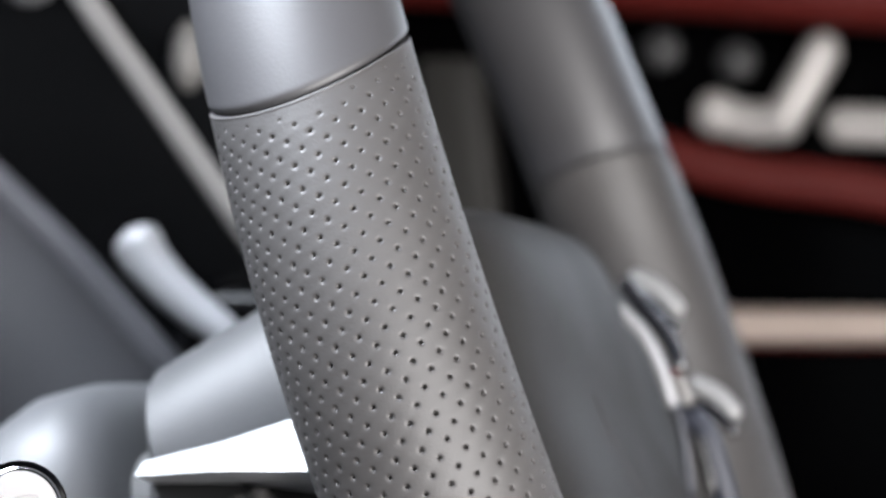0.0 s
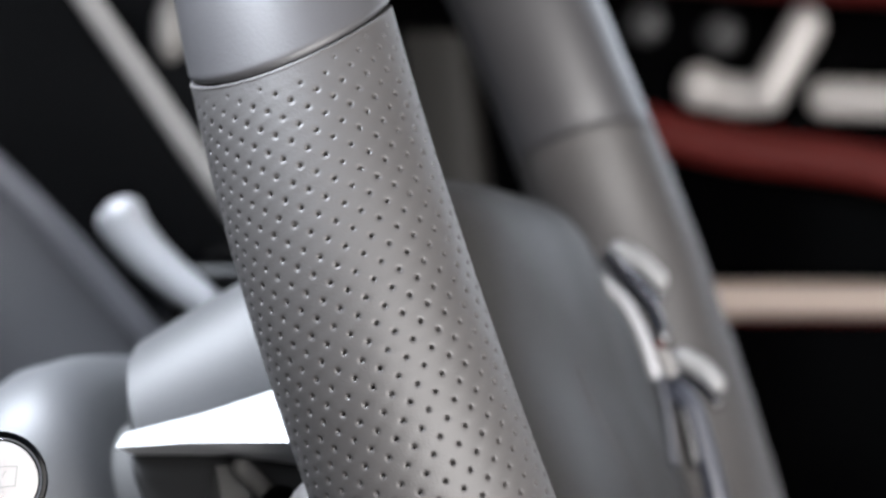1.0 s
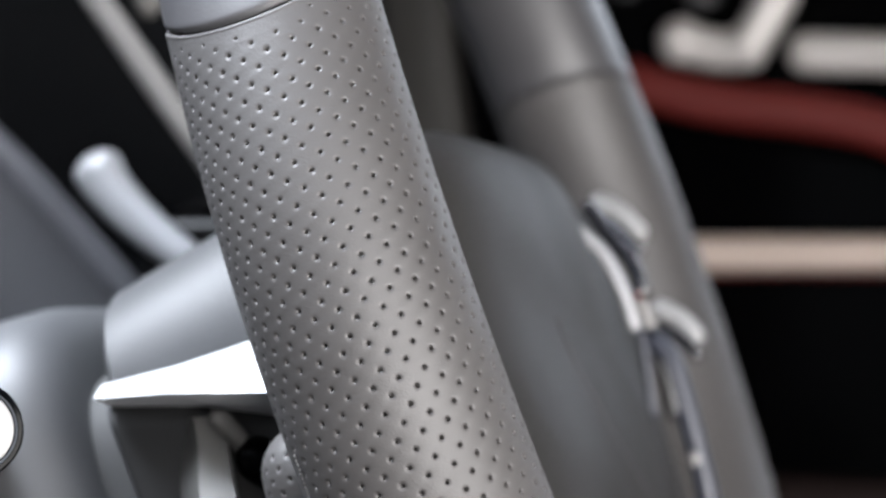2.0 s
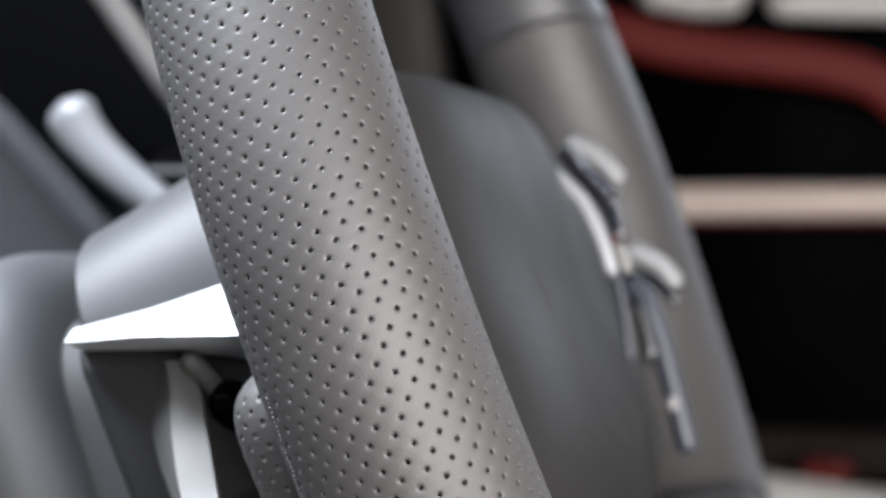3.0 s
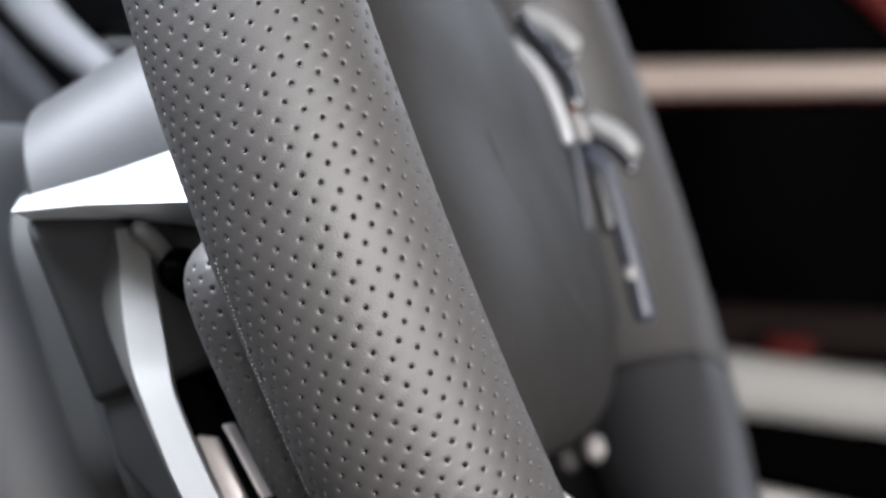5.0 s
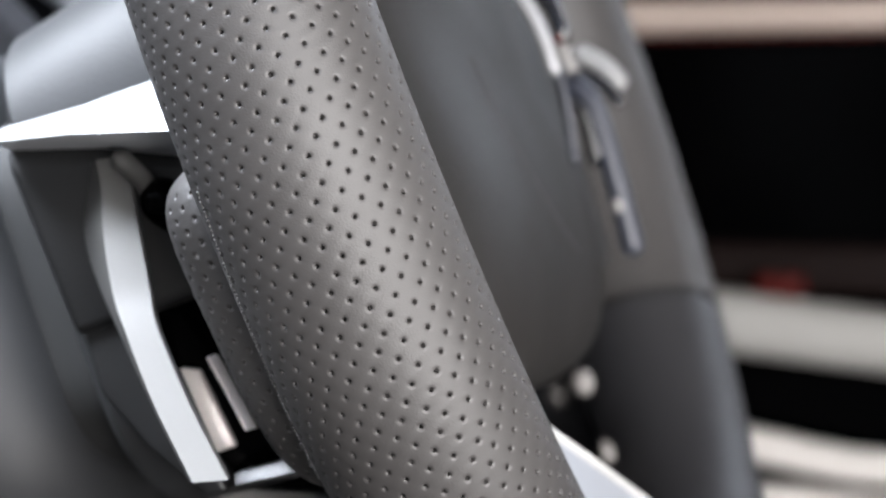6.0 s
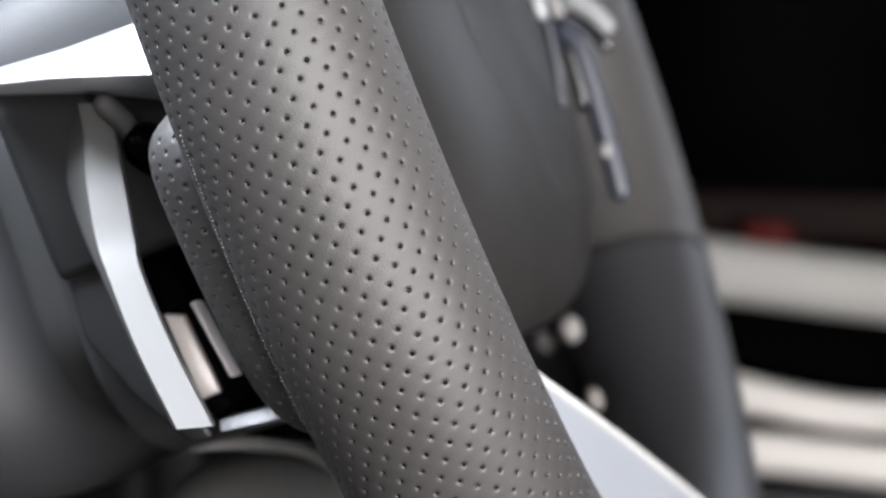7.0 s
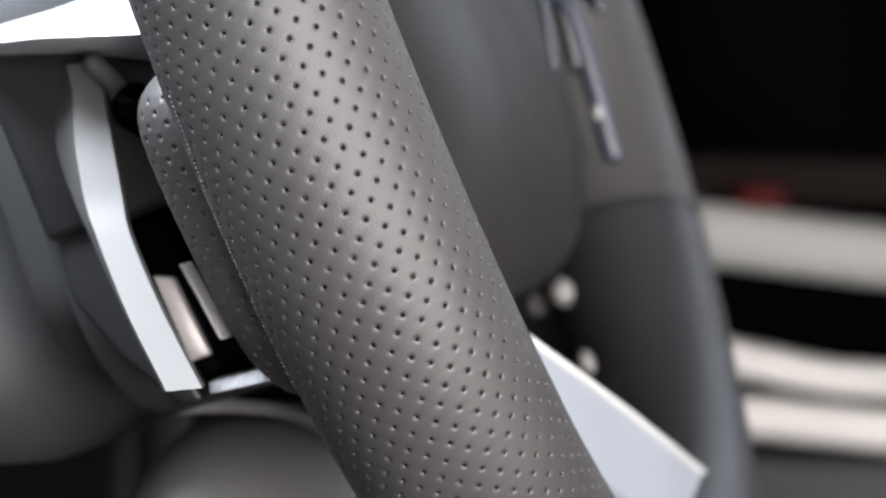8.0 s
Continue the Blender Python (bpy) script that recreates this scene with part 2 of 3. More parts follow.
def punched(name, at, cells, keep, pitch, mat, parent, label):
    """A leather skin with punched holes in staggered rows. at(i, j, dip): a point of the skin, i in rows and j in half columns; j wraps at cells[1]. keep(i, j): how deep the hole is pressed in there, 0: none, None: no skin. pitch: the metres of one row and of half a column."""
    verts, faces, index = [], [], {}
    rnd = random.Random(5)
    (first, last), wrap = cells

    def vert(i, j, dip=0.0):
        verts.append(at(i, j, dip))
        return len(verts) - 1

    def corner(i, j):
        k = (round(2 * i), j % wrap)
        if k not in index:
            index[k] = vert(i, j)
        return index[k]

    for row in range(first, last):
        for c in range(wrap // 2):
            j = 2 * c + row % 2
            press = keep(row, j)
            if press is None:
                continue
            rim = [corner(row + p, j + q) for p, q in ((-0.5, -1), (-0.5, 0), (-0.5, 1), (0, 1), (0.5, 1), (0.5, 0), (0.5, -1), (0, -1))]
            if not press:
                faces.append(tuple(rim))
                continue
            oi, oj = rnd.gauss(0, 0.016), rnd.gauss(0, 0.02)
            size = rnd.uniform(0.92, 1.08) * (0.6 + 0.4 * press)
            rings = []
            for r, dip in HOLE:
                ring = []
                for k in range(8):
                    b = radians(-135 + 45 * k)
                    ring.append(vert(row + oi + r * size * math.sin(b) / 1000 / pitch[0], j + oj + r * size * math.cos(b) / 1000 / pitch[1], dip * press / 1000))
                rings.append(ring)
            for a, b in zip([rim, *rings], rings):
                for k in range(8):
                    q = (k + 1) % 8
                    faces.append((a[k], a[q], b[q], b[k]))
            faces.append(tuple(rings[-1]))
    me = bpy.data.meshes.new(name)
    me.from_pydata([tuple(v) for v in verts], [], faces)
    me.polygons.foreach_set("use_smooth", [True] * len(faces))
    me.materials.append(mat)
    me.update()
    ob = new(name, me)
    ob.parent = parent
    ob["label"] = label
    return ob


LOW, FAR_LOW, LIP = -0.98, -0.50, 0.005


def hole_place(i, j):
    """Where the rows of holes lie on the grip: the angles round the wheel and round the tube."""
    h = 2 * math.pi * j / 52
    sn, cs = math.sin(h), math.cos(h)
    a = 0.145 - 0.0135 * i - 1.88e-5 * i * i + (0.0132 - 0.000393 * i) * sn + (0.000876 * i - 0.0133) * cs
    return a, h + 0.279 + 0.00816 * i + 3.73e-5 * i * i - 0.0067 * sn - 0.126 * cs


def grip_skin(low, side):
    def at(i, j, dip):
        a, f = hole_place(i, j)
        p = rim_point(max(low, min(seam(f) - LIP, a)), f, dip)
        return Vector((side * p.x, p.y, p.z))

    def keep(i, j):
        around = [hole_place(i + p, j + q) for p in (-0.5, 0.5) for q in (-1, 0, 1)]
        if all(a > seam(f) - LIP for a, f in around) or all(a < low for a, f in around):
            return None
        a, f = hole_place(i, j)
        room = min(seam(f) - LIP - a, a - low)
        return 0 if room < 0.007 else min(1, 0.3 + (room - 0.007) / 0.03)

    skin = punched("grip", at, ((-24, 80), 52), keep, (0.00245, 0.00244), M["leather"], wheel, "grey perforated leather grip")
    # the leather rolls in at the seam
    rings = []
    for back, dip in ((LIP, 0), (0.004, -0.00006), (0.003, -0.0001), (0.002, -0.00006), (0.001, 0.00016), (0.0004, 0.0006), (0.0002, 0.0016)):
        ring = [rim_point(seam(2 * math.pi * k / 96) - back, 2 * math.pi * k / 96, dip) for k in range(96)]
        rings.append([Vector((side * p.x, p.y, p.z)) for p in ring])
    part("rolled_edge", loft(rings, caps=False), M["leather"], skin, "", 80)


grip_skin(LOW, 1)
grip_skin(FAR_LOW, -1)


def rim_stretch(name, a_of, count, mat, label, inset=0.0):
    rings = []
    for i in range(count + 1):
        u = 0.5 - 0.5 * math.cos(math.pi * i / count)
        ring = []
        for k in range(64):
            f = 2 * math.pi * k / 64
            a = a_of(u, f)
            mirror = a if a <= math.pi / 2 else math.pi - a
            if mirror < -math.pi / 2:
                mirror = -math.pi - mirror
            end = min(u, 1 - u) * 1.0
            turn = max(0.0, 1 - end * 260) ** 3 * 0.0010
            ring.append(rim_point(a, f, inset + turn, rim_radius(mirror)))
        rings.append(ring)
    return part(name, loft(rings, caps=False), mat, wheel, label, 80)


def top_angle(u, f):
    lo = seam(f) + 0.0022
    return lo + u * (math.pi - 2 * lo)


def low_angle(u, f):
    return LOW - 0.006 - u * (math.pi + LOW + FAR_LOW - 0.012)


rim_stretch("top_rim", top_angle, 240, M["smooth"], "smooth pale grey leather rim top")
# Darker than the top: shade on the lower rim is partly in this colour.
rim_stretch("bottom_rim", low_angle, 110, M["dark"], "smooth dark leather rim bottom, part of its shade painted")
part("core", loft([[rim_point(2 * math.pi * i / 120, 2 * math.pi * k / 16, 0, 0.0165) for k in range(16)] for i in range(120)], round_ring=True), M["gap"], wheel, "black core in the seams")


# the thumb rest swells out of the grip's back
def thumb_at(i, j, dip):
    u = min(1, max(0, i / 34))
    a = -0.152 - 0.433 * u
    f = 2 * math.pi * j / 32
    k = math.sqrt(max(0.02, 1 - (abs(2 * u - 0.9) / 1.1) ** 5 if u > 0.45 else 1 - abs(2 * u - 0.9) ** 7 / 0.5))
    return rim_point(a, f, dip, 0.0125 * k, R - 0.011, -0.0182 + 0.0012 * u)


punched("thumb_rest", thumb_at, ((0, 35), 32), lambda i, j: 1 if 1 < i < 33 else 0, (0.00224, 0.00245), M["leather"], wheel, "perforated leather thumb rest behind the rim")
stitches = bmesh.new()
for i in range(34):
    ends = [rim_point(-0.17 - 0.0098 * (i + k), -1.0 - 0.2 * min(1, i / 26) + d, h) for k, d, h in ((0.05, 0.006, -0.0002), (0.4, -0.004, 0.00012), (0.78, -0.006, -0.0002))]
    piece = sweep(ends, circle(0.00022, 6), (0, 0, 1), n=2)
    held = bpy.data.meshes.new("stitch")
    piece.to_mesh(held)
    piece.free()
    stitches.from_mesh(held)
    bpy.data.meshes.remove(held)
part("stitching", stitches, M["thread"], wheel, "fine grey stitched seam")

# the airbag cover in the middle
def cover_point(k, b):
    """A point of the airbag cover: k from its crown (0) to its edge (1), b round it."""
    c, s = math.cos(b), math.sin(b)
    e = 0.76 - 0.24 * s
    q, lift = math.sin(k * math.pi / 2) ** e, max(0, math.cos(k * math.pi / 2)) ** e
    x = math.copysign(abs(c) ** 0.40, c) * 82 * q
    y = math.copysign(abs(s) ** (0.34 if s > 0 else 0.42), s) * (52 if s > 0 else 65) * q
    return mm(x, y - 17.5, -19 + 30.5 * lift - (0.17 if y < 0 else -0.02) * y)


rings = [[cover_point(0.004 + 0.996 * i / 16, 2 * math.pi * j / 64) for j in range(64)] for i in range(17)]
rings.append([Vector((p.x, p.y, -0.04)) for p in rings[-1]])
cover = part("airbag_cover", loft(rings), M["hub"], wheel, "matt grey leather airbag cover", 60)
seam_line = bezier([cover_point(k, radians(b)) for k, b in ((0.187, 179), (0.187, 182), (0.198, 202), (0.25, 250), (0.333, 269), (0.417, 271))], 8)
part("cover_seam", sweep(seam_line, circle(0.00025, 6), (0, 0, 1), n=1), M["smooth"], cover, "fine raised seam")


# spokes
def spoke(x0, x1, y_lo, y_hi, z, t, mat, label):
    pr = rounded(t, y_hi - y_lo, min(t, y_hi - y_lo) * 0.35)
    yc = (y_lo + y_hi) / 2
    return part("spoke", sweep([mm(x0, yc, z), mm((x0 + x1) / 2, yc, z), mm(x1, yc, z)], [(a / 1000, b / 1000) for a, b in pr], (0, 0, 1)), mat, wheel, label)


spoke(150, 70, -62, 22, -8, 16, M["plastic"], "dark grey spoke behind the buttons")


def wedge(name, rings, mat, parent, label, bev=0.0008, sharp=30):
    bm = loft([[mm(*p) for p in ring] for ring in rings])
    bmesh.ops.bevel(bm, geom=bm.edges[:], offset=bev, segments=3, profile=0.5, affect="EDGES")
    return part(name, bm, mat, parent, label, sharp)


def capsule(name, points, r, mat, parent, label="", flat=1.0, side=(0, 0, 1)):
    pr = [(a * flat, b) for a, b in circle(r / 1000, 16)]
    return part(name, sweep([mm(*p) for p in points], pr, side, r / 1000), mat, parent, label)


def ball(name, c, r, mat, parent, label="", squash=(1, 1, 1)):
    bm = bmesh.new()
    bmesh.ops.create_uvsphere(bm, u_segments=20, v_segments=12, radius=1)
    for v in bm.verts:
        v.co = mm(*(a + r * s * b for a, s, b in zip(c, squash, v.co)))
    return part(name, bm, mat, parent, label)


# the silver shoulder of the spoke on this side
wedge("spoke", [
    [(-118, -2.2, -63.5), (-128, -5.0, -63), (-100, -10, -63), (-100, -4, -63)],
    [(-124, -4.0, -46), (-138, -9.6, -45.5), (-104, -16, -44), (-104, -5.2, -44)],
    [(-128, -4.6, -18), (-150, -18.4, -18), (-112, -28, -16), (-112, -6, -16)],
], M["silver"], wheel, "bright satin silver spoke shoulder", 0.0004)

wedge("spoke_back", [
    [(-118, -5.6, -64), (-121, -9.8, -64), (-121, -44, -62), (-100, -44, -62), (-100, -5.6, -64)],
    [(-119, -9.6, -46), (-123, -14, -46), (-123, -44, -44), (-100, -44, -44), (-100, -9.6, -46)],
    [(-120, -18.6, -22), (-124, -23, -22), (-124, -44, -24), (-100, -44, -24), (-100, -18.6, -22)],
], M["spoke_shade"], wheel, "plastic back of the spoke, its shadow put into the black", 0.0022, 60)

wedge("spoke_back", [[(-119.5, y, a), (-120.5, y, b), (-104, y, b), (-104, y, a)] for y, a, b in ((-34, -60, -49), (-55, -61.5, -48.5), (-68, -56, -47), (-80, -48.5, -43.5))], M["spoke_shade"], wheel, "plastic panel behind the paddle, coloured black for shade", 0.0012, 60)

# the shift paddle: its outer edge behind, the two edges of its face
PADDLE = [
    ((-114.0, -13.6, -52.4), (-126.6, -14.6, -45.6), (-126.0, -15.7, -40.3)),
    ((-116.3, -17.4, -54.0), (-129.0, -20.0, -45.6), (-128.1, -21.0, -40.3)),
    ((-118.7, -24.6, -55.5), (-131.3, -27.2, -47.1), (-130.3, -28.0, -40.8)),
    ((-121.5, -32.0, -54.4), (-134.4, -33.9, -47.6), (-133.3, -34.8, -41.0)),
    ((-124.3, -38.8, -53.3), (-137.4, -40.2, -47.6), (-136.3, -41.6, -41.2)),
    ((-128.0, -45.7, -51.6), (-141.2, -46.7, -46.5), (-140.1, -48.0, -40.9)),
    ((-134.4, -60.3, -48.3), (-147.8, -60.7, -43.9), (-146.6, -62.2, -38.1)),
    ((-140.6, -75.9, -44.4), (-154.0, -76.0, -40.0), (-152.8, -77.5, -34.1)),
]
rings = []
for a, b, c in PADDLE:
    a, b, c = mm(*a), mm(*b), mm(*c)
    rings.append([a, b, c, c + mm(10, 0, -2.2), a + mm(3, 0, 2)])
smooth = [bezier([r[k] for r in rings], 5) for k in range(5)]
bm = loft([[s[i] for s in smooth] for i in range(len(smooth[0]))])
edges = [e for e in bm.edges if len(e.link_faces) == 2 and e.calc_face_angle(0) > 0.5]
bmesh.ops.bevel(bm, geom=edges, offset=0.0007, segments=3, profile=0.5, affect="EDGES")
part("shift_paddle", bm, M["paddle"], wheel, "brushed aluminium shift paddle", 35)
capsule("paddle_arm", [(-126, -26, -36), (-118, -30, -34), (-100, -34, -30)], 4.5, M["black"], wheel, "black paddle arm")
capsule("paddle_shoulder", [(-129.5, -16.5, -40), (-126, -21.5, -38.4), (-123.5, -28, -38)], 2.0, M["paddle"], wheel, "brushed aluminium paddle shoulder")

# contacts and the plate behind the paddle
wedge("contact", [
    [(-114.7, -55.3, -46.8), (-114.0, -56.8, -43.4), (-108, -56.8, -43.4), (-108, -55.3, -46.8)],
    [(-114.3, -72.6, -45.3), (-113.6, -72.5, -41.5), (-108, -72.5, -41.5), (-108, -72.6, -45.3)],
], M["contact"], wheel, "pale metal contact behind the paddle", 0.0004)
wedge("contact", [
    [(-121.5, -55.1, -39.5), (-121.4, -55.6, -38.7), (-118, -55.6, -37.6), (-118, -55.1, -38.4)],
    [(-120.9, -70.4, -37.1), (-120.8, -70.7, -36.3), (-117.4, -70.7, -35.2), (-117.4, -70.4, -36)],
], M["contact"], wheel, "thin pale metal contact behind the paddle", 0.0003)
wedge("spoke_plate", [
    [(-131, -77.0, -38.7), (-133, -79.2, -38.8), (-112, -80, -41), (-112, -77, -41)],
    [(-129.5, -77.8, -29.5), (-131.4, -80.4, -28.4), (-112, -82, -30), (-112, -78, -31)],
    [(-129, -80.6, -24), (-130.7, -81.2, -23.4), (-112, -83, -24), (-112, -80, -25)],
], M["dark"], wheel, "dark grey plate under the paddle", 0.0003)
# Black block added for the dark gap between paddle and thumb rest.
part("dark_gap_block", box(mm(-112, -80, -52), mm(-60, -18, -24), 0.006, 3), M["black"], wheel, "black block standing in for the shaded gap behind the spoke")

# the spoke on the passenger's side with its buttons
capsule("spoke_trim", [(50, 9.6, 8.8), (50, 3.9, 11.9), (50, -2.2, 13.4), (50, -8.7, 14.0), (50, -14.9, 14.0)], 1.9, M["arc"], wheel, "bright satin trim", 0.9)
capsule("spoke_trim", [(52, -15, 14.8), (52, -25.9, 13.4), (52, -36.3, 11.3)], 1.1, M["trim"], wheel, "blue-grey metal trim")
capsule("spoke_trim", [(54, -20.2, 17.1), (54, -25, 19), (54, -33.3, 19), (54, -42.9, 18.5), (54, -51, 17.9), (54, -59.1, 17.2)], 2.7, M["trim"], wheel, "blue-grey metal trim")
capsule("gap_and_shadow", [(56, -17.5, 16), (56, -27, 16.3), (56, -38, 15.2)], 1.5, M["gloss"], wheel, "black gap between trims")
capsule("spoke_trim", [(52.5, -24.5, 17.6), (52.5, -30, 17.4), (52.5, -37, 16.8)], 0.7, M["toggle"], wheel, "narrow bright insert")
ball("button_dot", (52, -49.4, 17.3), 1.9, M["white"], wheel, "small white button", (1, 1, 0.8))
ball("button_mark", (50, -9, 17), 0.8, M["red"], wheel, "tiny red mark")
capsule("roller", [(52, -11.2, 17), (52, -15.8, 17.4)], 1.5, M["grey"], wheel, "grey roller button")
capsule("gap_and_shadow", [(60, 15.1, 11.1), (60, 9.6, 12.8), (60, -0.2, 16.6), (60, -7.4, 17)], 2.0, M["gloss"], wheel, "black recess beside the trim")
for line in (((88, 18.4, 9.8), (88, 14.6, 13.6), (88, 8.4, 16.8)), ((88, -11.4, 16), (88, -15.4, 19.8), (88, -20.4, 22.1))):
    capsule("button", line, 2.2, M["toggle"], wheel, "satin silver toggle button", 1.1)
    # The shadow below each toggle is put in as a black shape.
    capsule("gap_and_shadow", [[p + d for p, d in zip(q, (-2, -4.6, -1.2))] for q in line], 1.6, M["gloss"], wheel, "black shape standing in for the button's shadow")

# lower silver spoke and what lies behind it
band = [mm(-105, -71, 4), mm(-63, -86.5, 7), mm(-1, -108, 9.5), mm(78, -136, 11.5)]
# One spoke: its lit edge and blue sky reflection are put into two colours.
part("lower_spoke", sweep(band, [(-0.004, -0.001), (-0.0022, 0.0), (0.0012, 0.0046), (0.0008, 0.0056), (-0.010, 0.0056), (-0.010, -0.001)], (0, 0, 1), 0.0015), M["bright"], wheel, "satin silver lower spoke, its lit edge coloured brighter", 30)
part("spoke_face", sweep([p + mm(0, 0, -0.3) for p in band], [(0.0006, 0.0060), (-0.0035, 0.024), (-0.010, 0.026), (-0.010, 0.0058)], (0, 0, 1), 0.0015), M["silver_sky_tint"], wheel, "lower spoke's face, the sky's blue put into its colour", 30)
# Black block added to darken the gap below the hub.
part("low_gap_block", box(mm(10, -132, -34), mm(112, -72, -14), 0.006, 3), M["black"], wheel, "black block standing in for the shaded gap under the hub")
ball("screw_cap", (96.6, -86, -11.5), 3.6, M["button"], wheel, "silver screw cap", (1, 1, 0.8))
ball("screw_cap", (97, -104, -11.5), 2.4, M["button"], wheel, "silver screw cap", (1, 1.3, 0.8))

# ---- steering column ----
column = thing("steering_column", WHEEL, "dark grey steering column shroud behind the wheel", "steering column")


def drum(z, rx, lo, hi, p=0.4, n=72):
    out = []
    for i in range(n):
        b = 2 * math.pi * i / n
        c, s = math.cos(b), math.sin(b)
        out.append(mm(math.copysign(abs(c) ** p, c) * rx, (lo + hi) / 2 + math.copysign(abs(s) ** p, s) * (hi - lo) / 2, z))
    return out


part("front_shroud", loft([drum(-30, 96, -76, 24), drum(-33, 102, -82, 28), drum(-46, 104, -83, 25), drum(-66, 103, -82, 21), drum(-68, 100, -79, 17)]), M["plastic"], column, "grey plastic front shroud", 50)
part("shroud_gap", loft([drum(-66, 94, -74, 8), drum(-86, 88, -68, 4)]), M["gap"], column, "black gap")
part("rear_shroud", loft([drum(-77, 88, -69, 5, 0.36), drum(-78.5, 93.5, -74, 13.5, 0.38), drum(-82, 98, -78, 20, 0.4), drum(-88, 101.5, -81.5, 22.8, 0.42), drum(-96, 103, -83, 23.5, 0.44), drum(-115, 99, -78, 18, 0.44), drum(-150, 88, -66, 0, 0.44), drum(-230, 80, -60, -10, 0.44)]), M["rear_plastic_lit"], column, "grey plastic rear shroud, lightened for its reflection", 50)
ball("lower_cover", (-38, -115, -63), 31, M["grey"], column, "rounded grey lower column cover", (1.4, 1.0, 1.0))
capsule("cover_rim", [(-57, -80.5, -66), (-55, -84.4, -55), (-53, -90, -45), (-52, -102, -36)], 1.6, M["grey"], column, "grey rim of the lower cover", 1.0, (1, 0, 0))

# ---- stalk with the wiper button ----
face = Vector((-0.94, -0.06, 0.335)).normalized()
tall = (Vector((0, 1, 0)) - face * face.y).normalized()
STALK = WHEEL @ Matrix.Translation(mm(-233.8, -12.7, -50.3)) @ Matrix((tall.cross(face), tall, face)).transposed().to_4x4()
stalk = thing("wiper_stalk", STALK, "black stalk with a white round wiper button", "stalk")


def turned(name, shape, mat, parent, label="", n=40):
    """A turned body round z from pairs of radius and height, in millimetres."""
    return part(name, loft([[mm(r * math.cos(2 * math.pi * i / n), r * math.sin(2 * math.pi * i / n), z) for i in range(n)] for r, z in shape]), mat, parent, label, 35)


turned("body", [(5.0, -150), (5.8, -60), (7.0, -20), (7.5, -6), (7.8, -2), (7.8, -0.7), (7.5, -0.1), (6.95, 0), (6.9, -0.8), (6.5, -0.8)], M["black"], stalk, "black stalk body")
turned("ring", [(6.95, -1), (6.95, -0.1), (6.75, 0.15), (6.45, 0.1), (6.4, -1)], M["chrome"], stalk, "thin chrome ring")
button = turned("push_button", [(6.2, -1.4), (6.2, -0.1), (6.05, 0.15), (5.6, 0.32), (3, 0.42), (0.5, 0.45)], M["white"], stalk, "white round push button")


def stroke(points, name="icon_line"):
    return part(name, sweep([mm(x, y, 0.46) for x, y in points], [(a / 1000, b / 1000) for a, b in rounded(0.2, 0.08, 0.03, 1)], (0, 1, 0), n=4), M["ink"], button, "grey printed wiper sign")


stroke([(-3.4, 1.2), (-1.7, 1.75), (0, 1.9), (1.7, 1.75), (3.4, 1.2)])
stroke([(-2.1, -1.7), (-1, -1.4), (0, -1.3), (1, -1.4), (2.1, -1.7)])
stroke([(-3.4, 1.2), (-2.75, -0.2), (-2.1, -1.7)])
stroke([(3.4, 1.2), (2.75, -0.2), (2.1, -1.7)])
stroke([(0, -2.6), (0, -1.2), (0, 0.6)])
stroke([(-0.6, 0.2), (-0.9, 0.7), (-1.4, 1.0)])
stroke([(0.6, 0.2), (0.9, 0.7), (1.4, 1.0)])

# ---- dashboard ----
dash = tagged(part("dashboard", box((-1.1, 0.97, 0.72), (-0.268, 1.03, 1.26), 0.012, 4), M["dashblack"]), "black dashboard front", "dashboard", kind="structure")
dash2 = tagged(part("dashboard", box((-1.1, -0.05, 0.72), (-0.41, 0.965, 1.08), 0.03, 4), M["plastic"]), "dark grey dashboard in front of the driver", "dashboard", kind="structure")
trim = thing("dash_trim", Matrix.Identity(4), "satin grey trim bar across the dashboard", "trim bar")
pr = [(a, b * 1.0) for a, b in circle(0.0037, 16)]
part("bar", sweep([(-0.318, 0.872, 1.122), (-0.307, 0.8745, 1.1065), (-0.286, 0.880, 1.078), (-0.266, 0.886, 1.050), (-0.245, 0.893, 1.022)], pr, (0, 1, 0), 0.003), M["bar"], trim)
part("mount", box((-0.262, 0.885, 1.01), (-0.25, 0.975, 1.03), 0.004), M["black"], trim, "black mount")
roll = thing("dash_roll", Matrix.Identity(4), "blue-grey leather dashboard roll with a piped edge", "dash pad")
edge_line = [(-0.355, 0.864, 1.079), (-0.326, 0.871, 1.052), (-0.307, 0.876, 1.034), (-0.287, 0.882, 1.012), (-0.262, 0.888, 0.985)]
part("piping", sweep(edge_line, circle(0.0048, 14), (0, 1, 0), 0.003), M["piping"], roll, "grey piped edge")
part("pad", sweep([(x - 0.022, y + 0.004, z - 0.026) for x, y, z in edge_line], [(a * 0.8, b) for a, b in circle(0.0335, 28)], (0, 1, 0), 0.01), M["pad"], roll, "blue-grey leather pad")
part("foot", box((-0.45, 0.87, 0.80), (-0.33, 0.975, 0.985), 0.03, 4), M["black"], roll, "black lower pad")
vent = thing("air_vent", Matrix.Identity(4), "chrome air vent blade on the black dashboard", "air vent")
part("blade", sweep([(-0.2803, 0.855, 1.0368), (-0.2772, 0.855, 1.0322), (-0.2709, 0.855, 1.0258), (-0.2628, 0.855, 1.0193), (-0.2548, 0.855, 1.0138)], lambda k: [(a * 0.7, b) for a, b in circle(0.0068 - 0.0022 * k, 18)], (0, 1, 0), 0.0045), M["chrome2"], vent, "bright chrome blade")
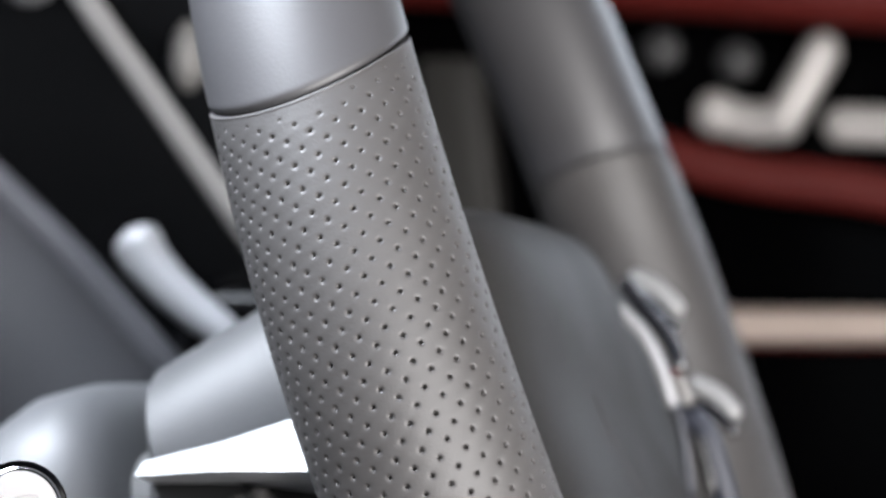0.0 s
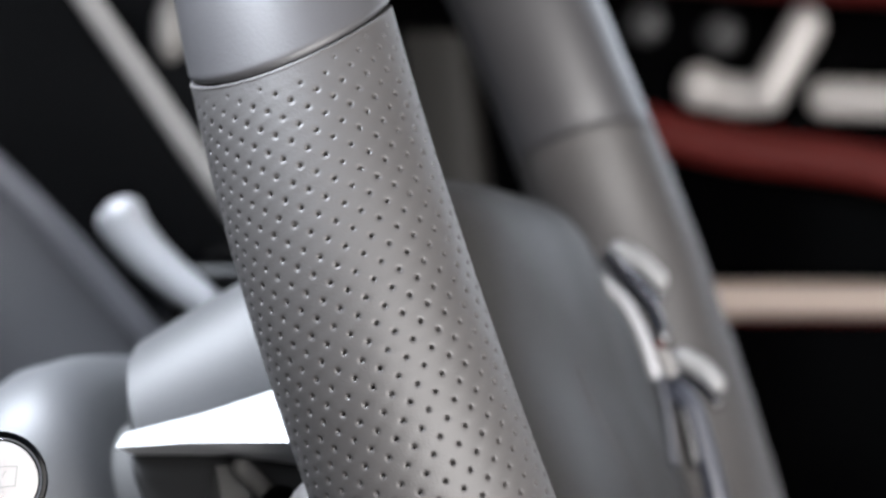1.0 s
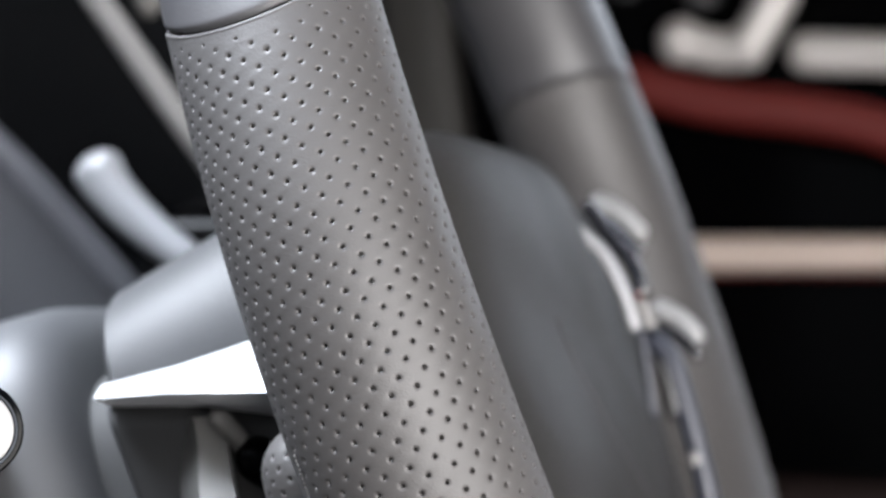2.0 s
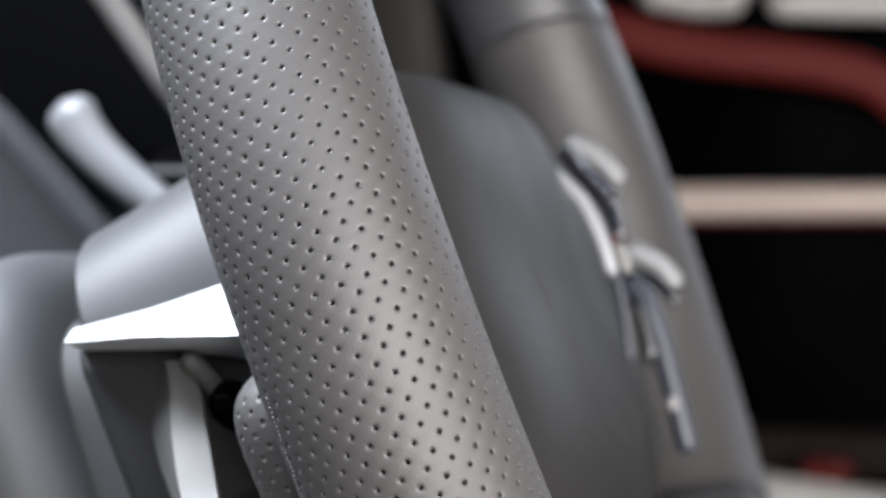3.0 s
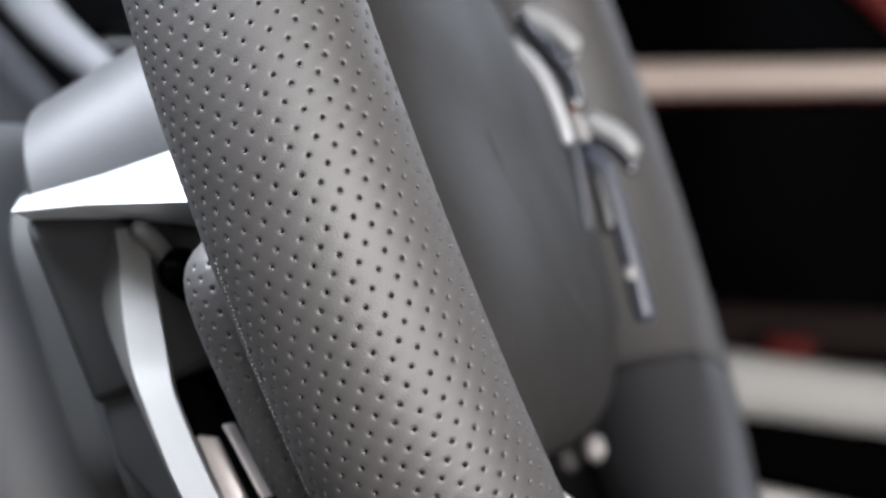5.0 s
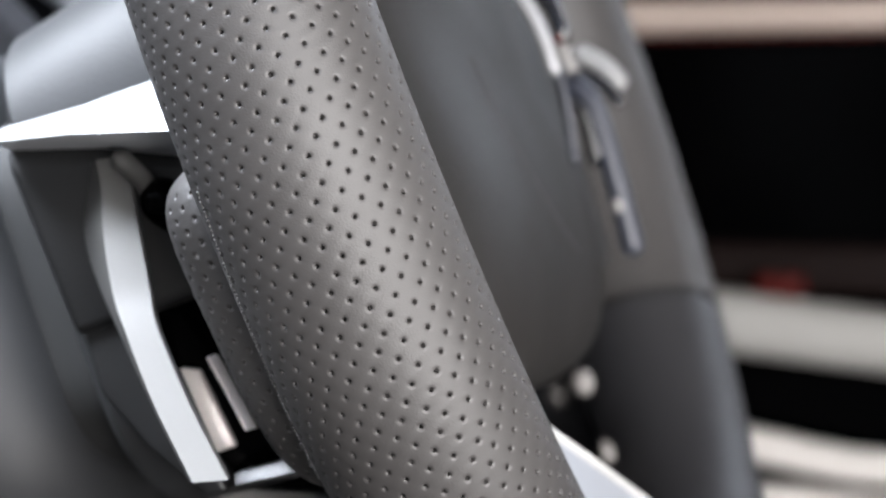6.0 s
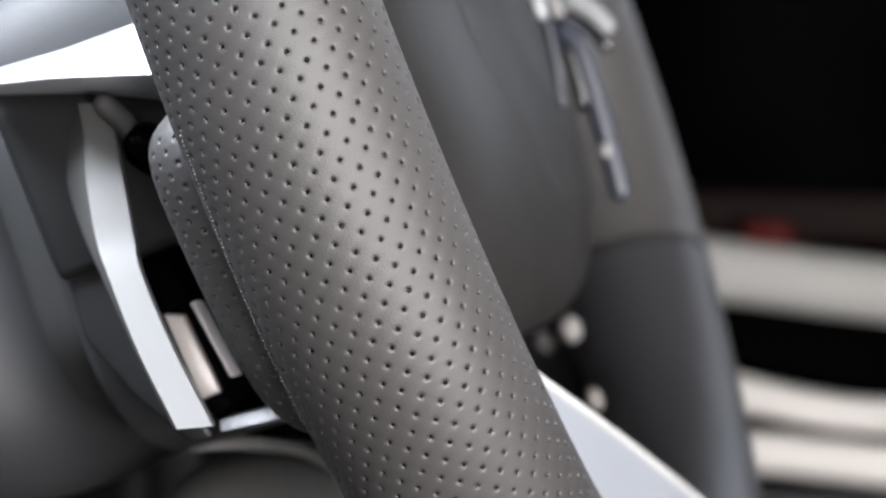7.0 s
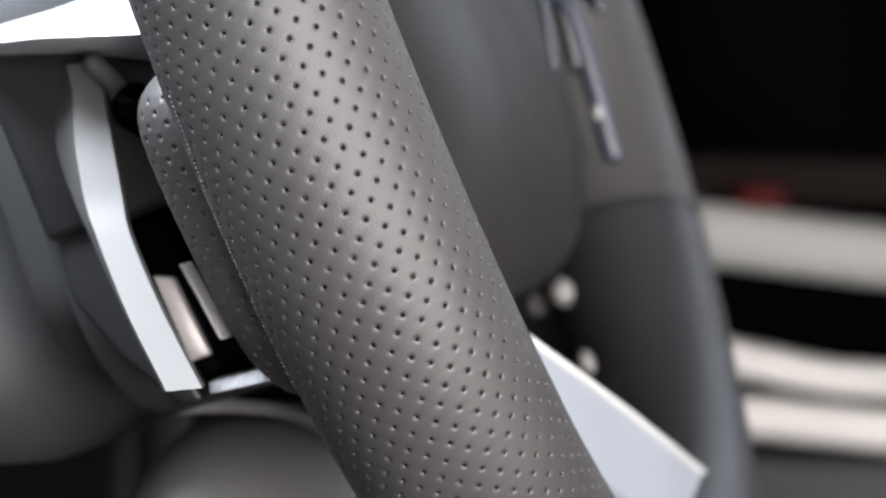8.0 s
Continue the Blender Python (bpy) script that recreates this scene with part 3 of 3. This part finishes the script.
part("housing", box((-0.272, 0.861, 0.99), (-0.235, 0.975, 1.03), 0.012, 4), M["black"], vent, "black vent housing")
knob = thing("rotary_dial", Matrix.Translation((-0.292, 0.929, 1.094)), "pale satin knob on the dashboard", "dial")
ball("cap", (0, 0, 0), 5.2, M["bar"], knob, "", (1, 1.4, 2.0))
part("stem", sweep([mm(0, 4, 0), mm(0, 22, 0), mm(0, 44, 0)], circle(0.003, 12), (0, 0, 1)), M["gloss"], knob, "black stem")

cluster = thing("vent_knob", Matrix.Translation((-0.3308, 0.9, 1.1135)), "pale blue-grey round knob on the dashboard", "knob")
ball("cap", (0, 0, 0), 9, M["chrome2"], cluster, "", (1, 0.8, 1))
part("stem", sweep([mm(0, 5, 0), mm(0, 40, 0), mm(0, 78, 0)], circle(0.004, 12), (0, 0, 1)), M["gloss"], cluster, "black stem")

# ---- passenger door: y is across the car ----
DOOR = Matrix.Translation((0, 0, -0.0022))
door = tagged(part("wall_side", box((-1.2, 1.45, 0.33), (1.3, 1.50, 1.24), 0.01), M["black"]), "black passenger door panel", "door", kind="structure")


def on_door(name, lo, hi, mat, label, category, bev):
    ob = thing(name, DOOR, label, category)
    part("body", box(lo, hi, bev, 4), M[mat], ob)
    return ob


top = thing("door_top_trim", DOOR, "red leather trim along the top of the door", "door trim")
part("pad", sweep([(-0.6, 1.436, 1.196), (-0.27, 1.434, 1.1885), (-0.10, 1.432, 1.181), (0.3, 1.432, 1.18)], rounded(0.04, 0.046, 0.014), (0, 1, 0), n=4), M["red"], top)
low = thing("door_red_band", DOOR, "red leather band curving down along the door", "door trim")
part("pad", sweep([(-0.258, 1.438, 1.110), (-0.24, 1.436, 1.105), (-0.205, 1.436, 1.0975), (-0.165, 1.436, 1.0935), (-0.135, 1.436, 1.088), (-0.115, 1.436, 1.077), (-0.09, 1.436, 1.055), (-0.05, 1.438, 1.01)], lambda k: rounded(0.03, 0.0185 + 0.02 * max(0, k - 0.6), 0.006), (0, 1, 0), n=4), M["red"], low)
seat = thing("seat_control", DOOR, "pale silver seat-shaped control on the black door", "seat control")
part("cushion_switch", sweep([(-0.2195, 1.43, 1.1225), (-0.205, 1.43, 1.1195), (-0.192, 1.43, 1.1200)], [(a, b * 1.0) for a, b in circle(0.0084, 18)], (0, 1, 0), 0.009), M["door_button"], seat)
part("backrest_switch", sweep([(-0.192, 1.428, 1.1200), (-0.184, 1.428, 1.134), (-0.1765, 1.428, 1.1490)], circle(0.0082, 18), (0, 1, 0), 0.009), M["door_button"], seat)
ball("switch_end", (-219.5, 1427, 1122.8), 9.6, M["door_button"], seat)
head = thing("seat_control", DOOR, "pale silver bar-shaped control on the black door", "seat control")
part("bar_switch", sweep([(-0.167, 1.43, 1.1190), (-0.14, 1.43, 1.1188), (-0.09, 1.43, 1.1186)], circle(0.0084, 18), (0, 1, 0), 0.008), M["door_button"], head)
for x, z in ((-0.2474, 1.1512), (-0.2147, 1.1469)):
    memory = thing("memory_button", DOOR @ Matrix.Translation((x, 1.446, z)), "black round memory button on the door", "button", "memory buttons")
    ball("cap", (0, 0, 0), 9, M["blackish"], memory, "", (1, 0.6, 1))
rail = thing("door_rail", DOOR, "warm satin metal rail along the door", "door rail")
slope = [(-0.55, 1.44, 1.0225), (-0.3, 1.44, 1.0305), (-0.15, 1.44, 1.0355), (0.25, 1.44, 1.047)]
part("rail", sweep(slope, rounded(0.03, 0.0144, 0.005), (0, 1, 0)), M["beige"], rail)
part("piping", sweep([(x, 1.446, z - 0.0080) for x, y, z in slope], rounded(0.016, 0.0018, 0.0008), (0, 1, 0)), M["redlens"], rail, "thin red line under the rail")
sill = thing("door_grip", DOOR, "broad pale metal grip low on the door", "door grip")
part("bar", sweep([(-0.36, 1.41, 0.928), (-0.167, 1.41, 0.9105), (-0.09, 1.41, 0.9032), (0.10, 1.41, 0.888)], lambda k: rounded(0.02, 0.0255, 0.007), (0, 1, 0)), M["pale"], sill)
part("shelf", box((-0.5, 1.425, 0.921), (0.2, 1.455, 0.942), 0.005), M["brown"], sill, "dark brown shelf")
lamp = thing("door_reflector", DOOR, "small red reflector on the door", "reflector")
part("lens", box((-0.1520, 1.405, 0.9195), (-0.1325, 1.43, 0.930), 0.003), M["redlens"], lamp)
for line, hgt in (((-0.3, 0.884), (-0.1536, 0.8605), (-0.1226, 0.855), (-0.089, 0.8525), (0.05, 0.850)), 0.0142), (((-0.3, 0.842), (-0.1496, 0.8368), (-0.1226, 0.8352), (-0.089, 0.8328), (0.05, 0.823)), 0.0165):
    strip = thing("door_strip", DOOR, "bright white metal strip low on the door", "door strip", "door strips")
    part("strip", sweep([(x, 1.41, z) for x, z in line], rounded(0.016, hgt, 0.005), (0, 1, 0)), M["pale2"], strip)
pocket = thing("door_pocket", DOOR, "dark grey door pocket below the strips", "door pocket")
part("panel", box((-0.5, 1.405, 0.62), (0.3, 1.452, 0.8225), 0.006, 3), M["dark"], pocket)
tweeter = thing("speaker_panel", DOOR, "taupe panel at the front of the door", "speaker")
wedge("cover", [[(-352, 1430, 1145), (-324, 1430, 1145), (-312, 1430, 1070), (-342, 1430, 1070)], [(-352, 1452, 1145), (-324, 1452, 1145), (-312, 1452, 1070), (-342, 1452, 1070)]], M["taupe"], tweeter, "", 0.003)
